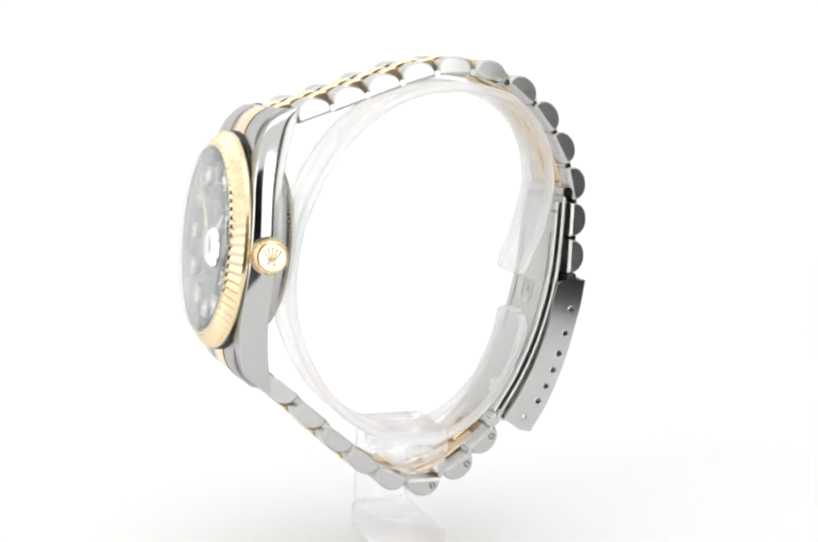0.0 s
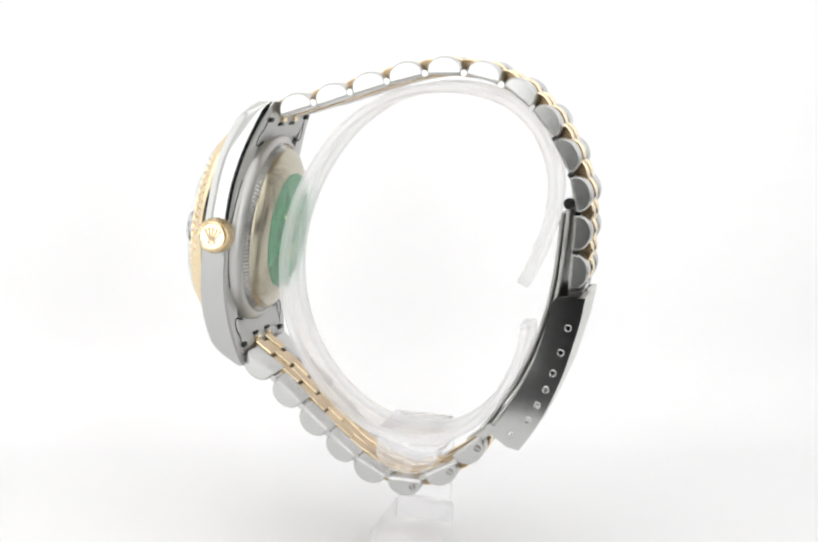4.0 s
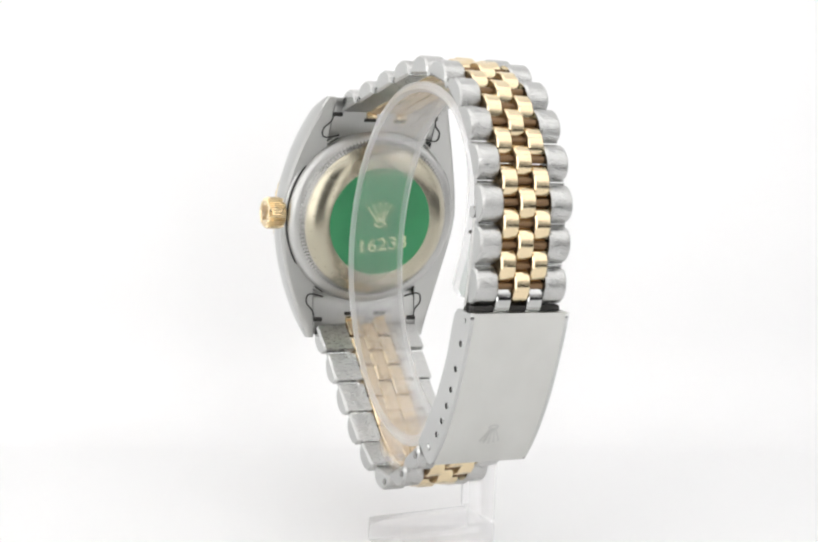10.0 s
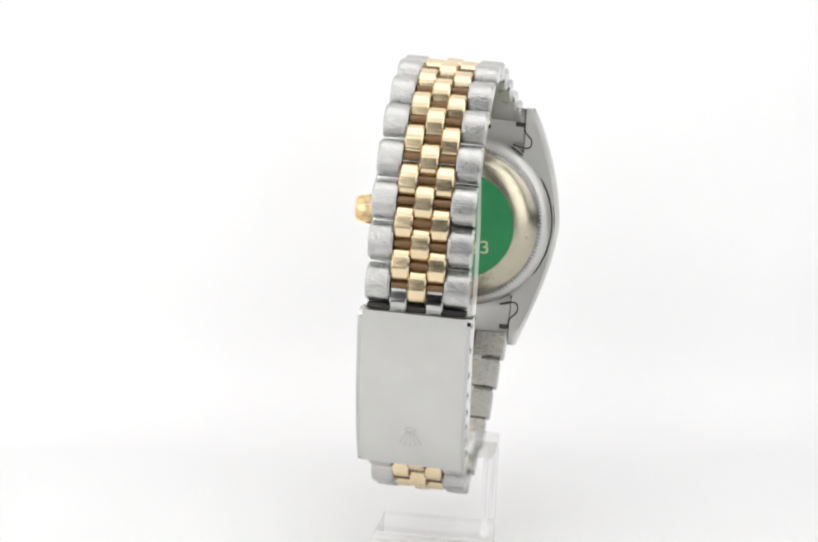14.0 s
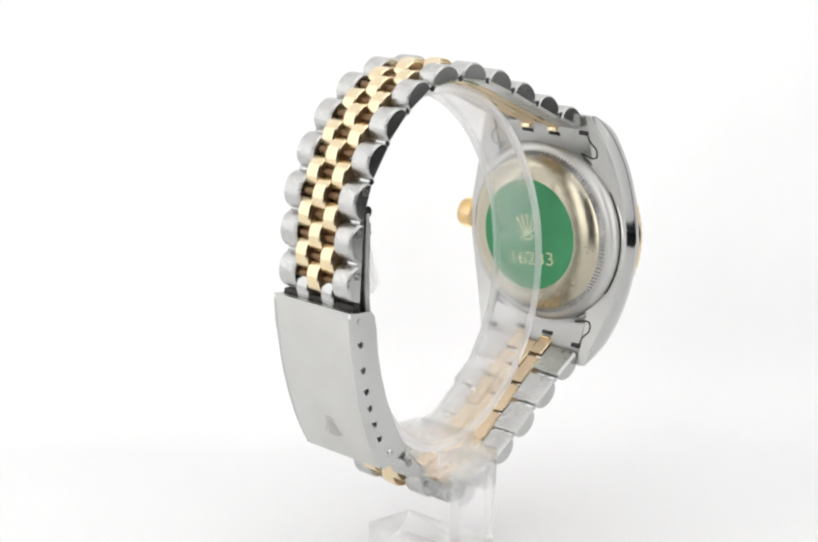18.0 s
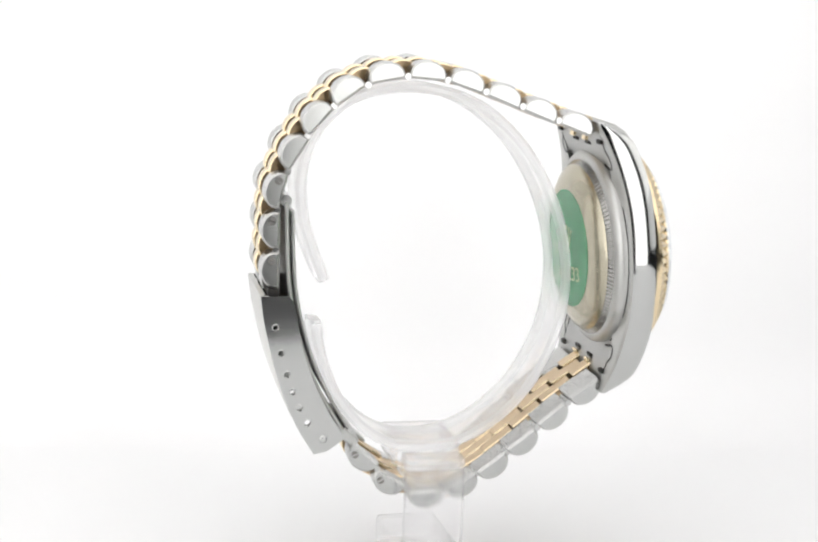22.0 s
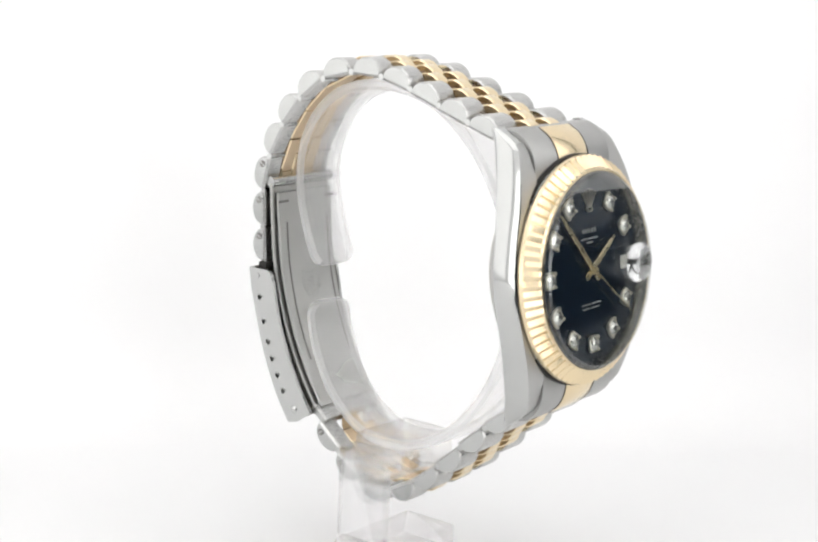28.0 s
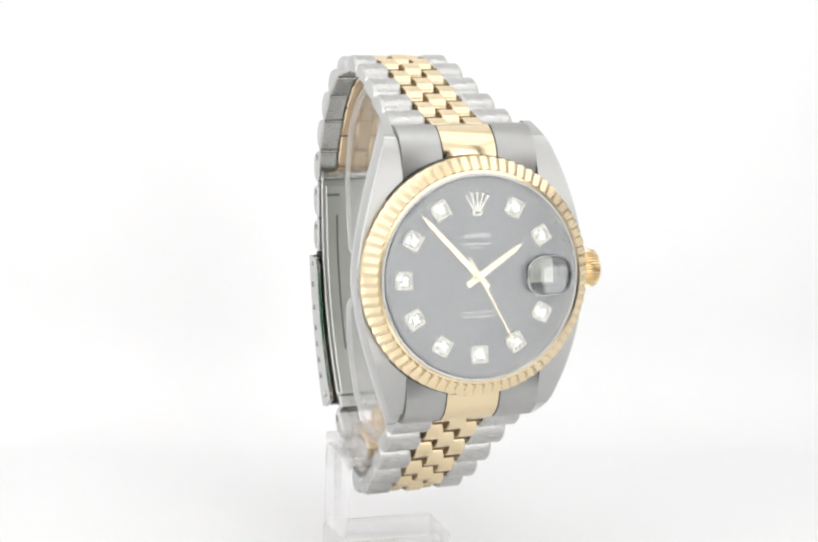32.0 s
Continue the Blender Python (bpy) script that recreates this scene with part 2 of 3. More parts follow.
def build_tent():
    x, fold, top, front = 0.31, 0.022, 0.42, -0.225
    back = 53.5 * U + fold
    edge, hem = 0.262, 0.06     # unseen gap the dial mirrors as dark: short paper, east fabric ending above table
    skew = 0.125     # back wall skewed so its foot looks level in the camera's view
    # floor and back wall are one curved sheet
    prof = [(back - fold, 0.0)] + [(back - fold + fold * math.sin(a), fold * (1 - math.cos(a))) for a in (0.1, 0.2, 0.3, 0.4, 0.5, 0.6, 0.8, 1.0, 1.2, 1.4, 1.5708)] + [(back, top)]

    def sheet(name, quads, mat, label, thick=0.003):
        bm = bmesh.new()
        for q in quads:
            bm.faces.new([bm.verts.new(p) for p in q])
        bmesh.ops.remove_doubles(bm, verts=bm.verts, dist=1e-5)
        bmesh.ops.solidify(bm, geom=bm.faces[:], thickness=thick)
        me = bpy.data.meshes.new(name)
        bm.to_mesh(me)
        bm.free()
        me.materials.append(mat)
        me.polygons.foreach_set("use_smooth", [True] * len(me.polygons))
        me.set_sharp_from_angle(angle=radians(40))
        return tagged(new(name, me), label, kind="structure")
    sheet("backdrop", [[(-x, a[0] - skew * x, a[1]), (edge, a[0] + skew * edge, a[1]), (edge, b[0] + skew * edge, b[1]), (-x, b[0] - skew * x, b[1])] for a, b in zip(prof, prof[1:])], SWEEP, "seamless white paper sweep behind the watch", 0.0004)
    sheet("floor", [[(-x, -0.14, 0), (-0.06, -0.14, 0), (0.06, -0.14, 0), (edge, -0.14, 0), (edge, back - fold + skew * edge, 0), (-x, back - fold - skew * x, 0)], [(-x, front, 0), (-0.06, front, 0), (-0.06, -0.14, 0), (-x, -0.14, 0)], [(0.06, front, 0), (edge, front, 0), (edge, -0.14, 0), (0.06, -0.14, 0)]], SWEEP, "matt white floor of the photo tent")
    flap = 0.232     # the flap leaves a gap at the east corner
    sheet("wall_west", [[(-x, front, 0), (-x, back - skew * x, 0), (-x, back - skew * x, top), (-x, front, top)]], WHITE, "white fabric side of the photo tent")
    sheet("wall_east", [[(x, back + skew * x, hem), (x, front, hem), (x, front, top), (x, back + skew * x, top)]], WHITE, "white fabric side of the photo tent")
    sheet("ceiling", [[(-x, front, top), (-x, back - skew * x, top), (x, back + skew * x, top), (x, front, top)]], WHITE, "white fabric roof of the photo tent")
    w, h = 0.066, 0.22
    sheet("wall_south", [[(-x, front, 0), (-w, front, 0), (-w, front, top), (-x, front, top)], [(w, front, 0), (flap, front, 0), (flap, front, top), (w, front, top)],
                         [(-w, front, h), (w, front, h), (w, front, top), (-w, front, top)]], WHITE, "white front flap with an open mouth")
    # unseen dark table and dim room behind the camera, added for the metal to mirror
    sheet("ground", [[(-1.2, -0.75, -0.008), (1.2, -0.75, -0.008), (1.2, 0.35, -0.008), (-1.2, 0.35, -0.008)]], TABLE, "matt dark grey table under the photo tent")
    sheet("wall_outside", [[(-1.2, -0.75, -0.004), (1.2, -0.75, -0.004), (1.2, -0.75, 0.6), (-1.2, -0.75, 0.6)]], BLACK, "unseen dark wall added behind the camera")


# ---- the stand ----


def build_stand():
    stand = tagged(new("display_stand"), "clear acrylic watch stand with an open cuff", "display stand")
    path = catmull([(-15.8, -4.4), (-18.0, 0.8), (-19.6, 6.4), (-19.9, 11.2), (-18.9, 15.8), (-16.3, 20.0), (-12.4, 23.0), (-7.2, 24.5), (-1.6, 24.6), (4.2, 23.2), (9.2, 20.0), (13.3, 15.6), (16.8, 9.6), (19.0, 3.2), (19.9, -3.6), (19.3, -10.6), (17.0, -17.2), (13.4, -22.8), (8.4, -27.2), (3.0, -29.4), (-3.0, -29.6), (-8.2, -27.4), (-12.6, -23.0), (-15.4, -17.6), (-16.7, -13.2), (-16.8, -10.4)], 4)
    path = [np.array((q[0] * (1.07 if q[0] > 0 else 1.0), q[1])) for q in path]
    ends = [path[0] + (path[2] - path[0]) * k / 10 for k in range(10)], [path[-3] + (path[-1] - path[-3]) * k / 10 for k in range(1, 11)]
    path = ends[0] + path[2:-2] + ends[1]
    part("cuff", strip(path, 4.8, 1.6, 0.5, 1.0, tip=2.4, mat_edge=1), [ACRYLIC_SHEET, ACRYLIC_EDGE], stand)
    # neck block under the cuff, rounded below, and the bent strip that carries it
    out = [(-4.75, -28.4), (4.75, -28.4), (4.75, -30.4), (4.75, -32.5), (3.8, -33.9), (2.0, -34.8), (0, -35.1), (-2.0, -34.8), (-3.8, -33.9), (-4.75, -32.5), (-4.75, -30.4)]
    part("neck_block", prism(out, -6.0, 6.6, 0.35), ACRYLIC, stand, "", Matrix.Translation((0.3, 0, 0)))
    part("neck_shelf", box(-4.1, 5.0, -10.2, -6.05, -31.4, -29.5, 0.5), ACRYLIC, stand)
    part("leg", box(-4.1, 5.1, -10.2, -8.5, -44.0, -31.45, 0.5), ACRYLIC, stand)
    part("foot_plate", box(-4.5, 5.3, -10.2, 8.0, FLOOR + 0.03, -44.1, 0.7), ACRYLIC, stand)
    for ob in stand.children:
        ob.data.name = ob.name
        ob.visible_shadow = False
    return stand


# ---- the watch ----
TOP_ROWS = [(19.15, 19.74, -19.8), (13.67, 21.52, -20.4), (8.19, 23.46, -20.2), (2.7, 25.3, -17.0), (-2.91, 26.34, -3.4), (-8.67, 25.95, 11.8),
            (-13.83, 23.68, 36.4), (-17.9, 19.94, 49.3), (-20.92, 15.24, 59.1), (-23.05, 9.9, 75.2), (-23.4, 4.4, 91.2), (-23.33, -1.4, 91.2)]
LOW_ROWS = [(-9.35, -29.45, 140.5), (-5.3, -33.3, 150.0), (0.0, -35.5, 180.5), (5.25, -34.0, 207.5), (9.75, -30.95, 217.0), (14.1, -27.2, 219.0), (18.5, -23.1, 220.0), (23.2, -19.1, 215.0)]
WIDE_TOP = (8.8, 8.35, 7.9, 7.5, 7.3, 7.2, 7.15, 7.15, 7.15, 7.15, 7.15, 7.15)
WIDE_LOW = (7.2, 7.2, 7.25, 7.6, 8.1, 8.5, 8.9, 9.3)
GOLD_HALF = 3.75


def dome(length, height, n=14, base=0.4, full=0.92):
    """The D-shaped side of a steel link: flat below, round above."""
    pts = [(-length / 2, 0), (length / 2, 0)]
    for k in range(n + 1):
        a = math.pi * k / n
        pts.append((length / 2 * math.cos(a), base + (height - base) * math.sin(a) ** full))
    return pts


def gold_link(length, height, half, foot):
    """A domed gold link on a flat foot, polished outside and left dull on its inner face."""
    out = [(-length / 2, 0.3), (-foot / 2, 0.25), (-foot / 2, 0), (foot / 2, 0), (foot / 2, 0.25), (length / 2, 0.3)]
    for k in range(15):
        a = math.pi * k / 14
        out.append((length / 2 * math.cos(a), 0.55 + (height - 0.55) * math.sin(a)))
    # Side caps take the third material, gold darkened to stand in for shade.
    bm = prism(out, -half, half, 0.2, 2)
    bm.normal_update()
    for f in bm.faces:
        if f.calc_center_median().z < 0.05:
            f.material_index = 1
    return bm


def build_bracelet(watch):
    bracelet = new("bracelet")
    bracelet.parent = watch
    tagged(bracelet, "five-row bracelet of steel outer and gold centre links")
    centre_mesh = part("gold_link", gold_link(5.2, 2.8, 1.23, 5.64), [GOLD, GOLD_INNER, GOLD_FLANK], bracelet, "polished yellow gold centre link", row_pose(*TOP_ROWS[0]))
    centre, first = centre_mesh.data, True
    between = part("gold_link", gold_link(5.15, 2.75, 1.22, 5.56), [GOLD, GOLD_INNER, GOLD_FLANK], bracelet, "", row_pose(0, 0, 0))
    half_mesh = between.data
    bpy.data.objects.remove(between)
    # Pins fill the floor of each gap, their dark colour in place of shade.
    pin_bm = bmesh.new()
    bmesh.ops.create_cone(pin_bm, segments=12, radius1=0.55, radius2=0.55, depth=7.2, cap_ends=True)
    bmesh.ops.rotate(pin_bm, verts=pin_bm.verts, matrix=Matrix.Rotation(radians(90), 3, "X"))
    pin_ob = part("hinge_pin", pin_bm, LINK_GAP_SHADE, bracelet, "", row_pose(0, 0, 0))
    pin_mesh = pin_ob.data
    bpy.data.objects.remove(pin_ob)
    tube_bm = bmesh.new()
    bmesh.ops.create_cone(tube_bm, segments=12, radius1=0.48, radius2=0.48, depth=3.1, cap_ends=True)
    bmesh.ops.rotate(tube_bm, verts=tube_bm.verts, matrix=Matrix.Rotation(radians(90), 3, "X"))
    tube_ob = part("hinge_tube", tube_bm, POLISH, bracelet, "", row_pose(0, 0, 0))
    tube_mesh = tube_ob.data
    bpy.data.objects.remove(tube_ob)
    for name, rows in (("top", TOP_ROWS), ("low", LOW_ROWS)):
        n = len(rows)
        for i, (x, z, deg) in enumerate(rows):
            hw = (WIDE_TOP if name == "top" else WIDE_LOW)[i]
            w = (hw - GOLD_HALF) / 2
            ob = part("outer_link", prism(dome(5.35, 2.75), -w, w, 0.32, 1), [STEEL, LINK_SIDE], bracelet, "", row_pose(x, z, deg, GOLD_HALF + w))
            place("outer_link", ob.data, bracelet, "", row_pose(x, z, deg, -GOLD_HALF - w))
            if not (name == "top" and i == 0):
                place("gold_link", centre, bracelet, "", row_pose(x, z, deg))
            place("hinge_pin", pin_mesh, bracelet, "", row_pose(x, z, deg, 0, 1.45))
            # half-step rows of two gold links
            if i + 1 < n:
                x2, z2, d2 = rows[i + 1]
                dd = (d2 - deg + 180) % 360 - 180
                mx, mz, md = (x + x2) / 2, (z + z2) / 2, deg + dd / 2
                for y in (-2.5, 2.5):
                    place("gold_link", half_mesh, bracelet, "", row_pose(mx, mz, md, y, 0.02))
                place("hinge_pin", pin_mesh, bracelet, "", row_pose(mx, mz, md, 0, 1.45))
                for side in (-1, 1):
                    place("hinge_tube", tube_mesh, bracelet, "", row_pose(mx, mz, md, side * (hw - 1.75), 0.62))
        # the half row next to the case, and next to the clasp
        x, z, deg = rows[0] if name == "top" else rows[-1]
        x2, z2, d2 = rows[1] if name == "top" else rows[-2]
        for y in (-2.5, 2.5):
            place("gold_link", half_mesh, bracelet, "", row_pose(x + (x - x2) / 2, z + (z - z2) / 2, deg, y, 0.04))
    # two steel links carry the strap into the clasp
    x, z, deg = TOP_ROWS[-1]
    for y in (-2.5, 2.5):
        # Darker steel on the flanks stands in for shade between these links.
        part("clasp_link", gold_link(4.5, 2.15, 1.2, 4.4), [POLISH, POLISH, DARK], bracelet, "polished steel link at the clasp", row_pose(x, z - 1.95, deg, y, 0.1))
    # slotted screws in the ends of the removable links
    bm = bmesh.new()
    bmesh.ops.create_cone(bm, segments=14, radius1=0.55, radius2=0.55, depth=0.16, cap_ends=True)
    bmesh.ops.rotate(bm, verts=bm.verts, matrix=Matrix.Rotation(radians(90), 3, "X"))
    k = len(bm.faces)
    # A dark bar across the head stands in for the slot's shade.
    box(-0.08, 0.08, -0.1, 0.1, -0.5, 0.5, 0, bm)
    bm.faces.ensure_lookup_table()
    for f in bm.faces[k:]:
        f.material_index = 1
    scr = None
    for rows, wide, idx, side in ((TOP_ROWS, WIDE_TOP, (9, 10, 11), -1), (LOW_ROWS, WIDE_LOW, (0, 1, 2), 1), (LOW_ROWS, WIDE_LOW, (0, 1), -1)):
        for i in idx:
            m = row_pose(*rows[i], side * wide[i], 1.15) @ pose(1.35, 0, 0, 0, 25, 0)
            if scr is None:
                scr = part("link_screw", bm, [POLISH, DARK], bracelet, "slotted steel link screw", m).data
            else:
                place("link_screw", scr, bracelet, "", m)


def build_clasp(watch):
    clasp = new("clasp")
    clasp.parent = watch
    tagged(clasp, "brushed steel folding clasp with adjustment holes")
    outer = catmull([(-26.0, -5.1), (-25.45, -8.75), (-24.6, -12.3), (-23.4, -16.8), (-21.7, -21.4), (-19.8, -25.4), (-17.5, -29.0)], 4)
    cover_path = [q + np.array((0.35, 0.1)) for q in outer]
    part("cover_plate", strip(cover_path, 7.6, 0.7, 0.25, -0.3), STEEL_ACROSS, clasp)
    inner = [(-12.9, -26.7), (-15.4, -22.8), (-17.5, -18.8), (-19.0, -15.0), (-20.0, -11.7), (-20.7, -7.8), (-21.2, -5.9), (-22.0, -5.1)]
    shape = [tuple(q) for q in outer] + [(-15.6, -28.6)] + inner
    # six adjustment holes, cut through both cheeks
    holes = [(-23.72, -9.72), (-22.86, -13.5), (-21.9, -16.7), (-21.0, -19.3), (-19.85, -21.8), (-18.62, -24.15)]
    for side in (-1, 1):
        cu = bpy.data.curves.new("cheek", "CURVE")
        cu.dimensions, cu.fill_mode, cu.extrude = "2D", "BOTH", 0.28 * U
        loops = [shape] + [[(hx + 0.43 * math.cos(2 * math.pi * k / 14), hz + 0.43 * math.sin(2 * math.pi * k / 14)) for k in range(14)] for hx, hz in holes]
        for lp in loops:
            sp = cu.splines.new("POLY")
            sp.points.add(len(lp) - 1)
            for q, p in zip(sp.points, lp):
                q.co = (p[0] * U, p[1] * U, 0, 1)
            sp.use_cyclic_u = True
        tmp = new("cheek_outline", cu)
        me = bpy.data.meshes.new_from_object(tmp)
        bpy.data.objects.remove(tmp)
        me.name = "clasp_cheek"
        me.materials.append(POLISH)
        place("clasp_cheek", me, clasp, "", Matrix.Translation((0, -0.3 + side * 7.55, 0)) @ pose(0, 0, 0, 90))
        bm = bmesh.new()
        bmesh.ops.create_uvsphere(bm, u_segments=14, v_segments=10, radius=0.6)
        bmesh.ops.scale(bm, verts=bm.verts, vec=(1, 0.6, 1))
        part("pivot_rivet", bm, POLISH, clasp, "domed steel pivot rivet", Matrix.Translation((-16.2, -0.3 + side * 7.8, -26.7)))
        bm = bmesh.new()
        bmesh.ops.create_cone(bm, segments=14, radius1=0.4, radius2=0.4, depth=0.3, cap_ends=True)
        bmesh.ops.rotate(bm, verts=bm.verts, matrix=Matrix.Rotation(radians(90), 3, "X"))
        rim = [(math.cos(2 * math.pi * k / 18), math.sin(2 * math.pi * k / 18)) for k in range(18)]
        bore = part("hole_rim", rings([[(r * a, side * h, r * b) for a, b in rim] for r, h in ((0.41, 0.2), (0.43, 0.33), (0.49, 0.36), (0.57, 0.28))], caps=False), POLISH, clasp, "bevelled rim of an adjustment hole", Matrix.Translation((holes[0][0], -0.3 + side * 7.55, holes[0][1])))
        for hx, hz in holes[1:]:
            place("hole_rim", bore.data, clasp, "", Matrix.Translation((hx, -0.3 + side * 7.55, hz)))
        part("pivot_rivet", bm, POLISH, clasp, "", Matrix.Translation((-24.2, -0.3 + side * 7.75, -6.3)))
    # stamped emblem: a plain fan of bars over an oval
    em = Matrix.Translation((-21.13, -0.3, -22.75)) @ pose(0, 0, 0, 0, -25.0, 0) @ pose(0, 0, 0, 180, 0, 0)
    part("emblem", fan(3.7, 0.03, 13), SATIN, clasp, "faintly stamped emblem", em)
    # folding blades inside the strap
    p1 = catmull([(-22.5, 8.4), (-22.2, 2.0), (-21.7, -4.0), (-20.6, -9.5), (-18.8, -15.2), (-16.2, -20.8), (-13.0, -26.0)], 4)
    p2 = [q + np.array((0.9, 0.22)) for q in p1[1:]]
    part("outer_blade", strip(p1, 6.7, 0.6, 0.2, -0.3), SATIN, clasp)
    part("inner_blade", strip(p2, 6.2, 0.5, 0.2, -0.3), SATIN, clasp)
    # Dark strips laid on the blade stand in for two shaded grooves.
    for y in (-4.7, 4.7):
        part("blade_groove", strip([q + np.array((0.27, 0.05)) for q in p2[3:-5]], 0.17, 0.06, 0.02, y), DARK, clasp)
    q = (p2[9] + p2[10]) / 2
    seat = Matrix.Translation((q[0] + 0.27, -0.3, q[1])) @ pose(0, 0, 0, 0, -13, 0)
    part("blade_emblem", fan(2.9, 0.03, 14), STEEL, clasp, "stamped emblem in an oval", seat @ Matrix.Translation((0, 0, -1.0)))
    ring = [(math.cos(2 * math.pi * k / 32), math.sin(2 * math.pi * k / 32)) for k in range(32)]
    for ry, rz in ((2.0, 3.3), (1.55, 2.8)):
        part("stamped_oval", rings([[(o, ry * g * a, rz * g * b) for a, b in ring] for o, g in ((-0.03, 1), (0.03, 1), (0.03, 0.93), (-0.03, 0.93), (-0.03, 1))], caps=False), STEEL, clasp, "", seat)
    for k, w in enumerate((1.3, 1.7, 1.1)):
        part("stamped_bar", box(-0.02, 0.02, -w, w, -0.12, 0.12, 0), DARK, clasp, "", seat @ Matrix.Translation((0, 0, 4.4 + 0.6 * k)))
    # Dark bars on the blade, likewise painted shade instead of cut slots.
    for y in (-5.3, 5.3):
        part("blade_slot", box(-0.05, 0.05, y - 1.1, y + 1.1, -0.2, 0.2, 0), DARK, clasp, "", Matrix.Translation((-21.2, 0, 5.6)))
    bm = bmesh.new()
    bmesh.ops.create_cone(bm, segments=16, radius1=0.85, radius2=0.85, depth=13.6, cap_ends=True)
    bmesh.ops.rotate(bm, verts=bm.verts, matrix=Matrix.Rotation(radians(90), 3, "X"))
    part("hinge_barrel", bm, POLISH, clasp, "", Matrix.Translation((-22.6, 0, 8.6)))
    bm = bmesh.new()
    bmesh.ops.create_cone(bm, segments=16, radius1=0.8, radius2=0.8, depth=13.4, cap_ends=True)
    bmesh.ops.rotate(bm, verts=bm.verts, matrix=Matrix.Rotation(radians(90), 3, "X"))
    part("hinge_barrel", bm, POLISH, clasp, "", Matrix.Translation((-12.9, 0, -26.4)))
    # steel link that joins the blade to the lower half of the strap
    part("end_link", strip(catmull([(-13.3, -25.9), (-12.2, -27.0), (-10.9, -28.0)], 3), 6.6, 1.5, 0.3, -0.25), STEEL, clasp)
    # black bar standing in for the shaded mouth of the cover, and its two lugs
    part("spring_bar", box(-24.9, -23.3, -7.2, 6.6, -5.4, -4.2, 0.2), SEAM, clasp)
    for y in (-2.6, 2.6):
        part("cover_lug", box(-25.4, -23.4, y - 1.1, y + 1.1, -6.0, -4.9, 0.3), POLISH, clasp)


def fan(size, thick, spread=15.0):
    """Five spread bars with round tips over an oval ring, in the y-z plane, size high."""
    bm = bmesh.new()

    def blob(y, z, ry, rz, n=12, hole=0.0, thick=thick * 1.25):
        pts = [(math.cos(2 * math.pi * k / n), math.sin(2 * math.pi * k / n)) for k in range(n)]
        if hole:
            rings([[(o, y + ry * q * c, z + rz * q * d) for c, d in pts] for o, q in ((-thick, 1), (thick, 1), (thick, hole), (-thick, hole), (-thick, 1))], caps=False, bm=bm)
        else:
            rings([[(o, y + ry * c, z + rz * d) for c, d in pts] for o in (-thick, thick)], bm=bm)
    blob(0, 0, 0.24 * size, 0.12 * size, 18, 0.6)
    for k in range(-2, 3):
        a = radians(spread * k)
        y0, z0 = 0.07 * size * k, 0.13 * size
        run = (0.66 - 0.03 * abs(k)) * size
        y1, z1 = y0 + run * math.sin(a), z0 + run * math.cos(a)
        ny, nz = math.cos(a), -math.sin(a)
        rings([[(o, y0 - w0 * ny, z0 - w0 * nz), (o, y0 + w0 * ny, z0 + w0 * nz), (o, y1 + w1 * ny, z1 + w1 * nz), (o, y1 - w1 * ny, z1 - w1 * nz)] for o in (-thick, thick) for w0, w1 in ((0.034 * size, 0.024 * size),)], bm=bm)
        blob(y1, z1, 0.055 * size, 0.055 * size)
    return bm


CASE = Matrix.Translation((31.9, -0.1, 1.45)) @ pose(0, 0, 0, 0, -5.0, 0)


def polar(r, deg, out=0.0):
    """A pose on the dial: r from the centre, deg clockwise from twelve, its z pointing outward along the spoke."""
    a = radians(deg)
    return CASE @ Matrix.Translation((out, r * math.sin(a), r * math.cos(a))) @ Matrix.Rotation(-a, 4, "X")


